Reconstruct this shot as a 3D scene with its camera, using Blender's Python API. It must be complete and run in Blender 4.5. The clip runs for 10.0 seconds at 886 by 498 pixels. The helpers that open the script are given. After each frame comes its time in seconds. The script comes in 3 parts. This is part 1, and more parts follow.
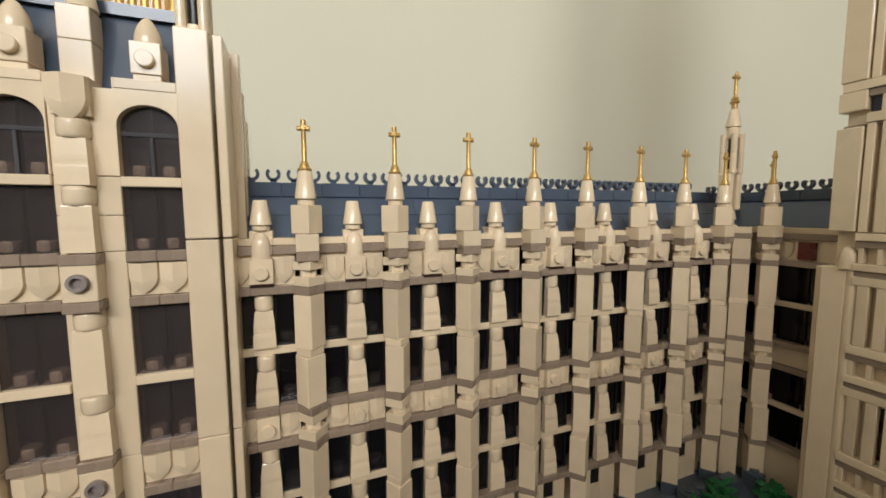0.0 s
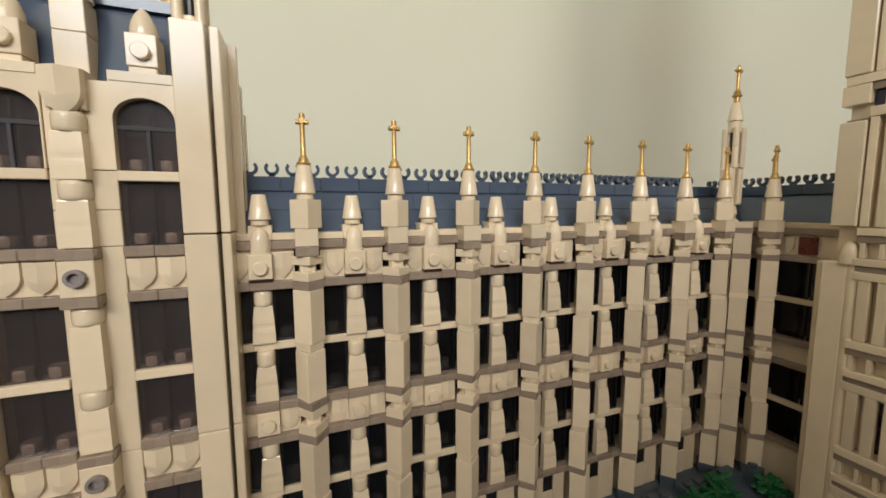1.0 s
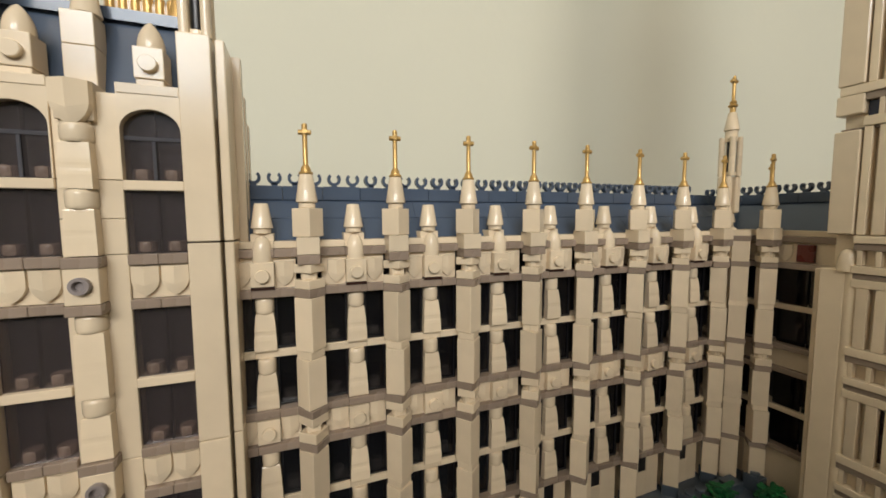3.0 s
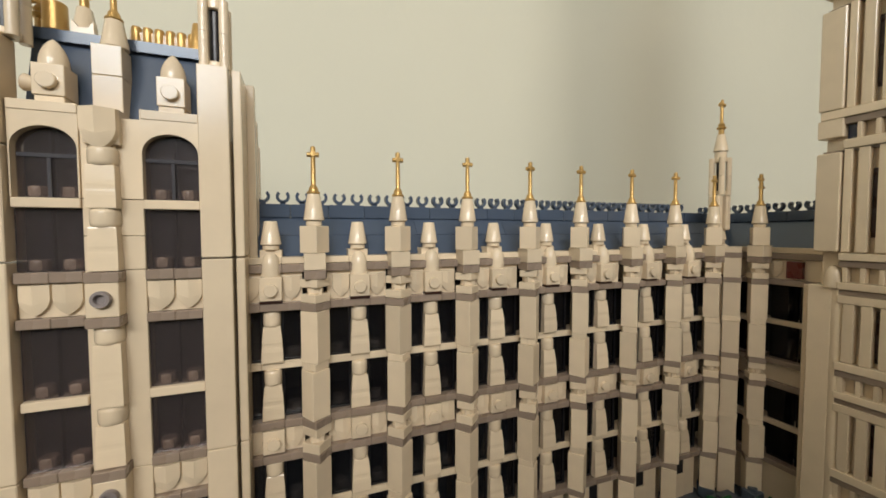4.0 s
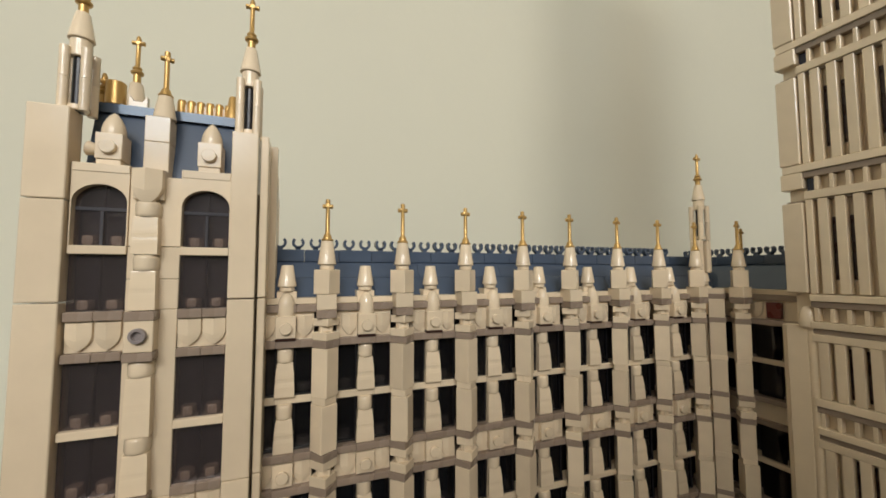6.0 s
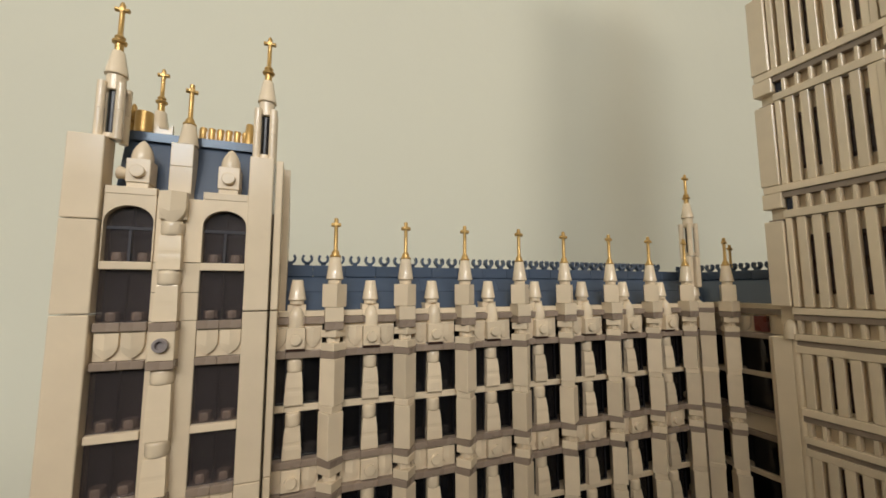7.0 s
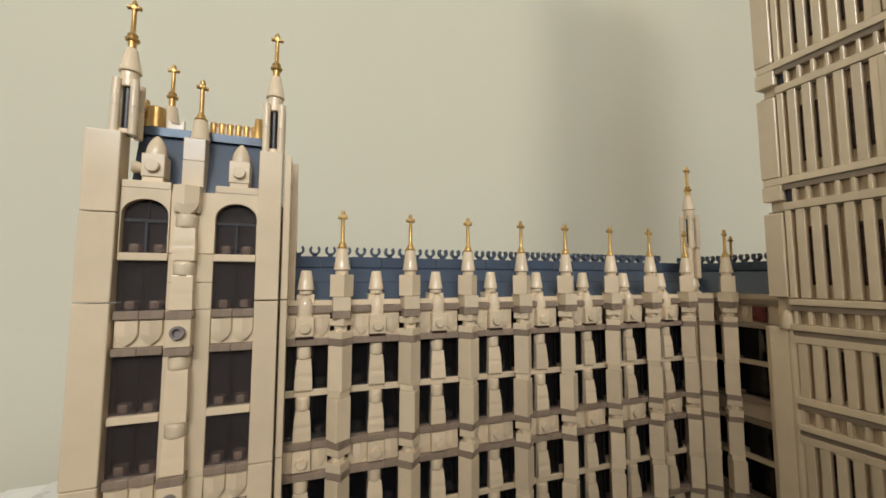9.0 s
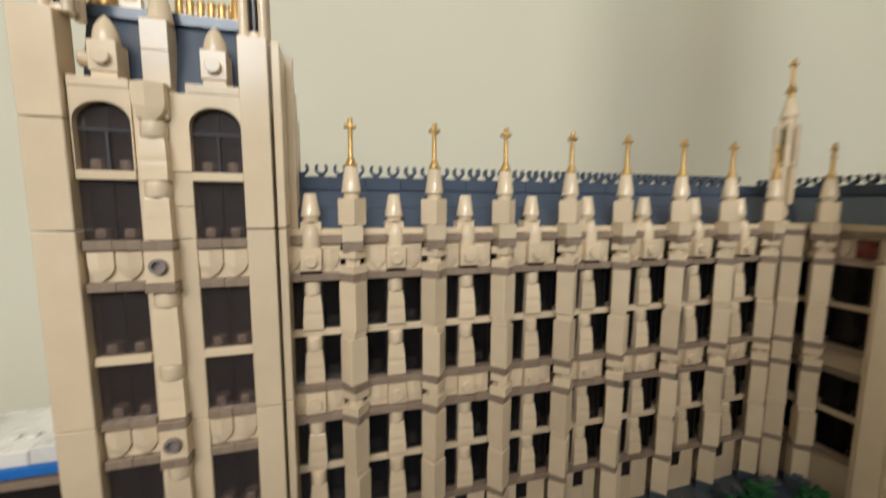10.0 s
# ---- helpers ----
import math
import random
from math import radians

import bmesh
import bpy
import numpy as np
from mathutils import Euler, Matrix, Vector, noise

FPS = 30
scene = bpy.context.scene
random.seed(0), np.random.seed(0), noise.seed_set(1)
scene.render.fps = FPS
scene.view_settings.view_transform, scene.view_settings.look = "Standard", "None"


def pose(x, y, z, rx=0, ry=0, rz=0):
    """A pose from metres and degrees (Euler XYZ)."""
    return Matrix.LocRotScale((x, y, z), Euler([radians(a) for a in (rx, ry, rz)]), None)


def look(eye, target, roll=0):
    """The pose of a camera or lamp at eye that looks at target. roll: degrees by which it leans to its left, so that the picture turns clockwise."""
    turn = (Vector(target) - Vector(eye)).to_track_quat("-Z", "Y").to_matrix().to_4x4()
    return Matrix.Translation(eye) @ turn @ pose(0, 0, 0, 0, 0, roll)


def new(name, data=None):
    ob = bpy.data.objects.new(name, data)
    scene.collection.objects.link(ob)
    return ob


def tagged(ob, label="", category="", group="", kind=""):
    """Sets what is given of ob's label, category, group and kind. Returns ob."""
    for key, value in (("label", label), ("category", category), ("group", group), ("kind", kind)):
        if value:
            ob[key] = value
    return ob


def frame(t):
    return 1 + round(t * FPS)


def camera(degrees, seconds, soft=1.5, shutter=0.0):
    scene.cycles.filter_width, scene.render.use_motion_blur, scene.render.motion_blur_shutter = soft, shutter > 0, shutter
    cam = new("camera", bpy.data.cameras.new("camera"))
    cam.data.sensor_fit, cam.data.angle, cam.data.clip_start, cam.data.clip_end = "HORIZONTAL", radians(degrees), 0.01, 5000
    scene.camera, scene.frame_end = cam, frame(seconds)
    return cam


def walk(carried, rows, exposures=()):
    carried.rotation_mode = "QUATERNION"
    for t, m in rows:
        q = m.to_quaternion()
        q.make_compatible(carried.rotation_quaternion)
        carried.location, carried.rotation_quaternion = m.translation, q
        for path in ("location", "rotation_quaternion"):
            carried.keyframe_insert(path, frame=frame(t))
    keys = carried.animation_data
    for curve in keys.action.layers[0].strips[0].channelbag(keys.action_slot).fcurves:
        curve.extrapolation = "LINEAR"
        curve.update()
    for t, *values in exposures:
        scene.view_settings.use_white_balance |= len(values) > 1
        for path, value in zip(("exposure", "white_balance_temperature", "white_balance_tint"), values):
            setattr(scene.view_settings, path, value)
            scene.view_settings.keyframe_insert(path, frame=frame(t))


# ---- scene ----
cam = camera(98.2, 10.0, 1.65, 0.6)
PATH = [
    (0, (-0.00352, -0.1511, 0.16004), (0.01042, -0.11376, 0.15644), -0.2),
    (0.5, (-0.00334, -0.15002, 0.1599), (0.01062, -0.11272, 0.15606), -0.2),
    (1, (-0.00344, -0.15024, 0.16), (0.01052, -0.11298, 0.15586), -0.2),
    (1.5, (-0.00214, -0.14638, 0.15934), (0.01184, -0.10914, 0.15508), -0.2),
    (2, (-0.00224, -0.14666, 0.15942), (0.01174, -0.10942, 0.15522), -0.2),
    (3.5, (-0.00514, -0.1554, 0.16056), (0.0088, -0.11798, 0.158), -0.2),
    (4, (-0.0061, -0.15842, 0.16106), (0.00782, -0.12096, 0.15932), -0.1),
    (4.5, (-0.0067, -0.1606, 0.16112), (0.0072, -0.1231, 0.1604), -0.2),
    (5, (-0.00964, -0.16846, 0.1617), (0.00424, -0.13096, 0.16198), -0.1),
    (5.5, (-0.01184, -0.17382, 0.16172), (0.00204, -0.13632, 0.16316), -0.1),
    (6, (-0.0118, -0.17346, 0.16188), (0.0021, -0.13604, 0.16442), -0.1),
    (7.5, (-0.01714, -0.1879, 0.16112), (-0.00336, -0.15062, 0.16564), -0.1),
    (8, (-0.0168, -0.18634, 0.16116), (-0.00298, -0.14908, 0.16578), -0.1),
    (8.5, (-0.01598, -0.1852, 0.16122), (-0.00224, -0.14788, 0.16556), -0.1),
    (9, (-0.01752, -0.18908, 0.16122), (-0.00406, -0.15154, 0.1644), 0.0),
    (9.5, (-0.01314, -0.17762, 0.16132), (-0.0002, -0.13978, 0.16262), 0.1),
    (9.8, (-0.00742, -0.16428, 0.16244), (0.00452, -0.12614, 0.16062), 0.3),
    (10, (-0.0063, -0.15698, 0.16132), (0.00416, -0.11864, 0.15672), 0.3),
]
walk(cam, [(t, look(eye, target, roll)) for t, eye, target, roll in PATH],
     [(0.0, 0.0), (2.0, 0.0), (3.5, -0.02), (4.5, -0.06), (5.5, -0.12), (6.5, -0.2), (7.5, -0.22), (8.7, -0.22), (9.4, -0.17), (10.0, -0.08)])

# ---- world and lamps ----
world = bpy.data.worlds.new("room_light")
scene.world = world
world.use_nodes = True
world.node_tree.nodes["Background"].inputs[0].default_value = (1.0, 0.9, 0.75, 1)
world.node_tree.nodes["Background"].inputs[1].default_value = 0.003
BULB_POWER, MAIN_POWER, WINDOW_POWER, SIDE_POWER = 2.0, 66.0, 8.5, 0.9


def lamp(name, kind, place, target, power, colour, size, size_y=0.0):
    data = bpy.data.lights.new(name, kind)
    data.energy, data.color = power, colour
    if kind == "AREA":
        data.shape, data.size, data.size_y = "RECTANGLE", size, size_y
    else:
        data.shadow_soft_size = size
    ob = new(name, data)
    ob.matrix_world = look(place, target)
    return ob


# three added warm fill bulbs near the ceiling, an added wide main light beyond the screens, a smaller window below it
# and another at the side
# unseen bulbs, placed to warm and fill the tower's shadow on the wall
for bx, by in ((-0.78, -1.03), (-0.69, -1.09), (-0.86, -1.10)):
    lamp("fill_bulb", "POINT", (bx, by, 1.64), (0, 0, 0), BULB_POWER, (1.0, 0.86, 0.66), 0.06)
# unseen main light, sized and raised to suit the shading and keep glare off
lamp("wide_main_light", "AREA", (-0.42, -2.50, 1.50), (-0.2, 0.0, 0.20), MAIN_POWER, (1.0, 0.955, 0.905), 2.20, 0.50)
lamp("window_daylight", "AREA", (-0.75, -2.55, 1.08), (0.0, 0, 0.2), WINDOW_POWER, (0.60, 0.80, 1.0), 0.70, 0.30)
lamp("side_window_daylight", "AREA", (-1.55, -0.95, 0.55), (-0.3, 0.16, 0.2), SIDE_POWER, (0.64, 0.81, 1.0), 0.6, 0.5)

# ---- materials ----


def material(name):
    m = bpy.data.materials.new(name)
    m.use_nodes = True
    return m, m.node_tree.nodes, m.node_tree.links, m.node_tree.nodes["Principled BSDF"]


def plastic(name, colour, rough=0.15, spread=0.10, smudge=0.05, bump=0.012, coat=0.0):
    """Moulded plastic: a slight shade of its own for every piece, faint smudges, fine scratches and mould waviness."""
    m, n, l, p = material(name)
    info = n.new("ShaderNodeObjectInfo")
    geo = n.new("ShaderNodeTexCoord")
    big = n.new("ShaderNodeTexNoise")
    big.inputs["Scale"].default_value, big.inputs["Detail"].default_value = 90.0, 4.0
    fine = n.new("ShaderNodeTexNoise")
    fine.inputs["Scale"].default_value, fine.inputs["Detail"].default_value = 900.0, 3.0
    l.new(geo.outputs["Object"], big.inputs["Vector"])
    l.new(geo.outputs["Object"], fine.inputs["Vector"])
    shade = n.new("ShaderNodeMapRange")
    shade.inputs["To Min"].default_value, shade.inputs["To Max"].default_value = 1.0 - spread, 1.0 + spread * 0.6
    l.new(info.outputs["Random"], shade.inputs["Value"])
    stain = n.new("ShaderNodeMapRange")
    stain.inputs["From Min"].default_value, stain.inputs["From Max"].default_value = 0.3, 0.7
    stain.inputs["To Min"].default_value, stain.inputs["To Max"].default_value = 1.0 - smudge, 1.0 + smudge * 0.4
    l.new(big.outputs["Fac"], stain.inputs["Value"])
    both = n.new("ShaderNodeMath")
    both.operation = "MULTIPLY"
    l.new(shade.outputs[0], both.inputs[0])
    l.new(stain.outputs[0], both.inputs[1])
    tint = n.new("ShaderNodeVectorMath")
    tint.operation = "SCALE"
    tint.inputs[0].default_value = colour
    l.new(both.outputs[0], tint.inputs["Scale"])
    l.new(tint.outputs[0], p.inputs["Base Color"])
    gloss = n.new("ShaderNodeMapRange")
    gloss.inputs["To Min"].default_value, gloss.inputs["To Max"].default_value = rough * 0.7, rough * 1.6
    l.new(big.outputs["Fac"], gloss.inputs["Value"])
    l.new(gloss.outputs[0], p.inputs["Roughness"])
    relief = n.new("ShaderNodeBump")
    relief.inputs["Strength"].default_value, relief.inputs["Distance"].default_value = bump, 0.001
    l.new(fine.outputs["Fac"], relief.inputs["Height"])
    l.new(relief.outputs[0], p.inputs["Normal"])
    p.inputs["IOR"].default_value = 1.53
    p.inputs["Specular IOR Level"].default_value = 0.42
    p.inputs["Coat Weight"].default_value = coat
    return m


TAN = plastic("tan_plastic", (0.77, 0.64, 0.46), 0.15)
DARK_TAN = plastic("dark_tan_plastic", (0.30, 0.232, 0.178), 0.22)
SLATE = plastic("slate_blue_plastic", (0.072, 0.098, 0.145), 0.16, 0.05)
BLACK = plastic("black_plastic", (0.012, 0.011, 0.012), 0.30, 0.2)
BROWN = plastic("red_brown_plastic", (0.12, 0.024, 0.018), 0.25)
BROWN_DARK = plastic("dark_brown_plastic", (0.035, 0.014, 0.010), 0.25)
GREY = plastic("blue_grey_plastic", (0.07, 0.09, 0.115), 0.3)
GREEN = plastic("green_plastic", (0.008, 0.11, 0.032), 0.3)
WHITE = plastic("white_plastic", (0.80, 0.80, 0.78), 0.25)
BLUE = plastic("blue_plastic", (0.02, 0.18, 0.62), 0.25)
BLUE_BLACK = plastic("dark_blue_plastic", (0.02, 0.025, 0.06), 0.2)
INNER = plastic("dark_inner_plastic", (0.030, 0.027, 0.031), 0.3)
GLAZING = plastic("grey_glazing_plastic", (0.075, 0.075, 0.085), 0.05)
RING_GREY = plastic("grey_ring_plastic", (0.27, 0.235, 0.225), 0.3)
GOLD, _n, _l, _p = material("pearl_gold_plastic")
_p.inputs["Base Color"].default_value = (0.55, 0.35, 0.12, 1)
_p.inputs["Metallic"].default_value, _p.inputs["Roughness"].default_value = 0.55, 0.30
_t = _n.new("ShaderNodeTexNoise")
_t.inputs["Scale"].default_value = 600.0
_b = _n.new("ShaderNodeBump")
_b.inputs["Strength"].default_value, _b.inputs["Distance"].default_value = 0.1, 0.0005
_l.new(_t.outputs["Fac"], _b.inputs["Height"])
_l.new(_b.outputs[0], _p.inputs["Normal"])


def smoked(name, colour, rough=0.035):
    m, n, l, p = material(name)
    p.inputs["Base Color"].default_value = (*colour, 1)
    p.inputs["Roughness"].default_value = rough
    p.inputs["Transmission Weight"].default_value = 0.92
    p.inputs["IOR"].default_value = 1.5
    return m


PANE = smoked("smoked_pane", (0.05, 0.05, 0.06))
PANE_BROWN = smoked("smoked_brown_pane", (0.26, 0.225, 0.225), 0.11)


def painted(name, colour, scale, bump, rough):
    m, n, l, p = material(name)
    co = n.new("ShaderNodeTexCoord")
    a = n.new("ShaderNodeTexNoise")
    a.inputs["Scale"].default_value, a.inputs["Detail"].default_value = 3.0, 5.0
    b = n.new("ShaderNodeTexNoise")
    b.inputs["Scale"].default_value, b.inputs["Detail"].default_value = scale, 4.0
    l.new(co.outputs["Object"], a.inputs["Vector"])
    l.new(co.outputs["Object"], b.inputs["Vector"])
    ramp = n.new("ShaderNodeMapRange")
    ramp.inputs["To Min"].default_value, ramp.inputs["To Max"].default_value = 0.94, 1.05
    l.new(a.outputs["Fac"], ramp.inputs["Value"])
    tint = n.new("ShaderNodeVectorMath")
    tint.operation = "SCALE"
    tint.inputs[0].default_value = colour
    l.new(ramp.outputs[0], tint.inputs["Scale"])
    l.new(tint.outputs[0], p.inputs["Base Color"])
    relief = n.new("ShaderNodeBump")
    relief.inputs["Strength"].default_value, relief.inputs["Distance"].default_value = bump, 0.002
    l.new(b.outputs["Fac"], relief.inputs["Height"])
    l.new(relief.outputs[0], p.inputs["Normal"])
    p.inputs["Roughness"].default_value = rough
    return m


PAINT = painted("cream_wall_paint", (0.66, 0.645, 0.52), 60.0, 0.12, 0.75)
# unseen walls: colour darkened to lower the bounced light and deepen the recesses
PAINT_LOW_BOUNCE = painted("low_bounce_wall_paint", (0.34, 0.31, 0.26), 60.0, 0.12, 0.75)
CEILING = painted("white_ceiling_paint", (0.62, 0.60, 0.55), 80.0, 0.1, 0.8)
BOARDS = painted("brown_floor_boards", (0.20, 0.12, 0.07), 12.0, 0.2, 0.45)
TABLE = painted("dark_table_top", (0.10, 0.075, 0.055), 40.0, 0.1, 0.35)

# ---- mesh helpers, in millimetres ----
MM = 0.001
MESHES = {}


def box(bm, x0, x1, y0, y1, z0, z1, bevel=0.22, turn=0.0):
    made = bmesh.ops.create_cube(bm, size=1.0)["verts"]
    m = Matrix.Rotation(radians(turn), 4, "Z") @ Matrix.Translation(((x0 + x1) / 2, (y0 + y1) / 2, (z0 + z1) / 2))
    bmesh.ops.transform(bm, matrix=m @ Matrix.Diagonal((x1 - x0, y1 - y0, z1 - z0, 1)), verts=made)
    if bevel:
        edges = list({e for v in made for e in v.link_edges})
        bmesh.ops.bevel(bm, geom=edges, offset=bevel, segments=1, affect="EDGES")
    return bm


def lathe(bm, profile, steps=18, x=0.0, y=0.0, axis="Z", at=(0, 0, 0)):
    """Turns (radius, height) pairs round an axis."""
    rings, made = [], []
    for r, h in profile:
        ring = []
        for i in range(steps):
            a = 2 * math.pi * i / steps
            p = Vector((r * math.cos(a), r * math.sin(a), h))
            if axis == "Y":
                p = Vector((p.x, -p.z, p.y))
            elif axis == "X":
                p = Vector((-p.z, p.y, p.x))
            ring.append(bm.verts.new(p + Vector((x, y, 0)) + Vector(at)))
        rings.append(ring)
    for a, b in zip(rings, rings[1:]):
        for i in range(steps):
            f = bm.faces.new((a[i], a[(i + 1) % steps], b[(i + 1) % steps], b[i]))
            f.smooth = True
    bm.faces.new(rings[0][::-1])
    bm.faces.new(rings[-1])
    return bm


def prism(bm, outline, y0, y1, along="Y"):
    """Pulls an outline of (a, z) pairs along y (a is x), or along x (a is y)."""
    put = (lambda a, z, d: (a, d, z)) if along == "Y" else (lambda a, z, d: (d, a, z))
    front = [bm.verts.new(put(a, z, y0)) for a, z in outline]
    back = [bm.verts.new(put(a, z, y1)) for a, z in outline]
    bm.faces.new(front)
    bm.faces.new(back[::-1])
    for i in range(len(outline)):
        j = (i + 1) % len(outline)
        bm.faces.new((front[i], back[i], back[j], front[j]))
    return bm


def mesh(key, build, *args):
    """The mesh of that key, built once and shared."""
    if key not in MESHES:
        bm = bmesh.new()
        build(bm, *args)
        bmesh.ops.recalc_face_normals(bm, faces=bm.faces)
        for e in bm.edges:
            if len(e.link_faces) == 2 and e.calc_face_angle(0) > 0.62:
                e.smooth = False
        bmesh.ops.scale(bm, vec=(MM, MM, MM), verts=bm.verts)
        data = bpy.data.meshes.new(str(key if isinstance(key, str) else key[0]))
        bm.to_mesh(data)
        bm.free()
        MESHES[key] = data
    return MESHES[key]


def part(name, data, paint, parent, x=0.0, y=0.0, z=0.0, turn=0.0, label=""):
    """One mesh object under a thing or a part, at millimetres within its parent."""
    if not data.materials:
        data.materials.append(paint)
    elif data.materials[0] != paint:
        key = ("copy", data.name, paint.name)
        if key not in MESHES:
            MESHES[key] = data.copy()
            MESHES[key].materials[0] = paint
        data = MESHES[key]
    ob = new(name, data)
    ob.parent = parent
    ob.matrix_basis = pose(x * MM, y * MM, z * MM, 0, 0, turn)
    return tagged(ob, label) if label else ob


def block(name, paint, parent, x0, x1, y0, y1, z0, z1, bevel=0.22, label=""):
    """A box piece given by its bounds."""
    w, d, h = round(x1 - x0, 2), round(y1 - y0, 2), round(z1 - z0, 2)
    data = mesh(("block", w, d, h, bevel), box, -w / 2, w / 2, -d / 2, d / 2, 0, h, bevel)
    return part(name, data, paint, parent, (x0 + x1) / 2, (y0 + y1) / 2, z0, 0, label)


def thing(name, label, category, group="", x=0.0, y=0.0, z=0.0, turn=0.0):
    ob = new(name)
    ob.empty_display_size = 0.02
    ob.matrix_basis = pose(x * MM, y * MM, z * MM, 0, 0, turn)
    return tagged(ob, label, category, group)


# ---- piece shapes ----
def square_post(bm, side, h):
    box(bm, -side / 2, side / 2, -side / 2, side / 2, 0, h, 0.22)


def cone_piece(bm, r0, r1, h):
    lathe(bm, [(r0 - 0.5, -0.01), (r0 - 0.3, 0), (r0, 0.3), (r1 + 0.25, h - 0.3), (r1, h), (r1 * 0.6, h), (r1 * 0.6, h - 0.6)])


def round_piece(bm, r, h):
    lathe(bm, [(r - 0.3, 0), (r, 0.3), (r, h - 0.3), (r - 0.3, h)])


def knob_piece(bm, r, h):
    lathe(bm, [(r * 0.86, 0), (r * 0.95, h * 0.07), (r, h * 0.2), (r, h * 0.78), (r * 0.96, h * 0.9), (r * 0.84, h)])


def dome_piece(bm, r, h):
    lathe(bm, [(r, 0), (r, h * 0.25)] + [(r * math.cos(a) ** 0.8, h * (0.25 + 0.75 * math.sin(a))) for a in (0.35, 0.7, 1.0, 1.25, 1.45)])


def ogive_piece(bm, r, h):
    lathe(bm, [(r, 0), (r, h * 0.12), (r * 0.97, h * 0.28), (r * 0.86, h * 0.48), (r * 0.66, h * 0.68), (r * 0.38, h * 0.87), (r * 0.12, h * 0.98), (0.05, h)])


def cross_piece(bm, h):
    """A slim cross on a flared foot."""
    lathe(bm, [(2.4, 0), (2.6, 0.4), (2.4, 0.9), (1.9, 1.1), (1.6, 2.6), (1.1, 3.2), (0.95, 3.6), (0.88, h - 4.2), (1.0, h - 1.2), (0.95, h - 0.3), (0.5, h)], 12)
    lathe(bm, [(0.6, -2.3), (0.95, -2.15), (0.95, 2.15), (0.6, 2.3)], 10, axis="X", at=(0, 0, h - 3.2))
    lathe(bm, [(0.8, -1.0), (1.1, -0.9), (1.1, 0.9), (0.8, 1.0)], 10, axis="Y", at=(0, 0, h - 3.0))


def tall_cross_piece(bm, h):
    """A longer cross with a ring guard half way down."""
    lathe(bm, [(1.5, 0), (1.5, 4.2), (2.4, 4.6), (2.6, 5.4), (1.6, 6.2), (1.9, 7.2), (1.15, 8.2), (0.92, 8.6), (0.88, h - 4.6), (1.0, h - 1.2), (0.5, h)], 12)
    lathe(bm, [(0.6, -2.6), (1.0, -2.3), (0.8, -1.2), (0.8, 1.2), (1.0, 2.3), (0.6, 2.6)], 10, axis="X", at=(0, 0, h - 3.2))
    lathe(bm, [(0.8, -1.0), (1.1, -0.9), (1.1, 0.9), (0.8, 1.0)], 10, axis="Y", at=(0, 0, h - 3.2))


def stepped_slope(bm, w, h, taper=1.0):
    """A narrow brick whose front leans in, with a fold half way up."""
    levels = ((0, w, 0.15), (h * 0.03, w, 0), (h * 0.30, w * 0.985, 0.03), (h * 0.38, w * 0.965, 0.16), (h * 0.44, w * 0.93, 0.34), (h * 0.50, w * 0.925, 0.36), (h * 0.56, w * 0.935, 0.28), (h * 0.64, w * 0.92, 0.38), (h * 0.97, w * 0.80, 1.05), (h, w * 0.775, 1.3))
    rings = []
    for z, s, inset in levels:
        a, inset = w / 2 - (w - s) / 2 * taper, inset * taper
        rings.append([bm.verts.new(p) for p in ((-a, -w * 0.42 + inset, z), (a, -w * 0.42 + inset, z), (a, w * 0.3, z), (-a, w * 0.3, z))])
    for p, q in zip(rings, rings[1:]):
        for i in range(4):
            bm.faces.new((p[i], p[(i + 1) % 4], q[(i + 1) % 4], q[i]))
    bm.faces.new(rings[0][::-1])
    bm.faces.new(rings[-1])


def shield_tile(bm, w, h, depth=2.2):
    """A shield with a soft keel down the middle and a curved, pointed foot, facing -y."""
    side = [(0.5, 1.0), (0.5, 0.50), (0.46, 0.37), (0.37, 0.23), (0.23, 0.11), (0.08, 0.025)]
    outline = [(w * a, h * b) for a, b in side] + [(0, 0)] + [(-w * a, h * b) for a, b in reversed(side)]
    n = len(outline)
    back = [bm.verts.new((x, 0, z)) for x, z in outline]
    front = [bm.verts.new((x * 0.95, -depth * 0.5, h * 0.5 + (z - h * 0.5) * 0.965)) for x, z in outline]
    ridge = [bm.verts.new((0, -depth, h * 0.98)), bm.verts.new((0, -depth * 0.95, h * 0.36))]
    for i in range(n):
        j = (i + 1) % n
        bm.faces.new((back[i], back[j], front[j], front[i]))
    bm.faces.new((front[0], front[1], ridge[1], ridge[0]))
    bm.faces.new((front[n - 2], front[n - 1], ridge[0], ridge[1]))
    for i in range(1, n - 2):
        f = bm.faces.new((front[i], front[i + 1], ridge[1]))
        f.smooth = True
    bm.faces.new((front[n - 1], front[0], ridge[0]))
    bm.faces.new(back[::-1])


def stud_brick(bm, w, d, h, r=2.45):
    """A brick with one stud on its front face (y = 0)."""
    box(bm, -w / 2, w / 2, 0, d, 0, h, 0.2)
    lathe(bm, [(r, -0.1), (r, 1.45), (r - 0.25, 1.7)], 18, axis="Y", at=(0, 0, h * 0.45))


def ring_piece(bm, r):
    lathe(bm, [(r * 0.98, 0), (r, 0.2), (r, 1.5), (r * 0.94, 1.8), (r * 0.62, 1.8), (r * 0.56, 1.5), (r * 0.56, 0.3)], 20, axis="Y")


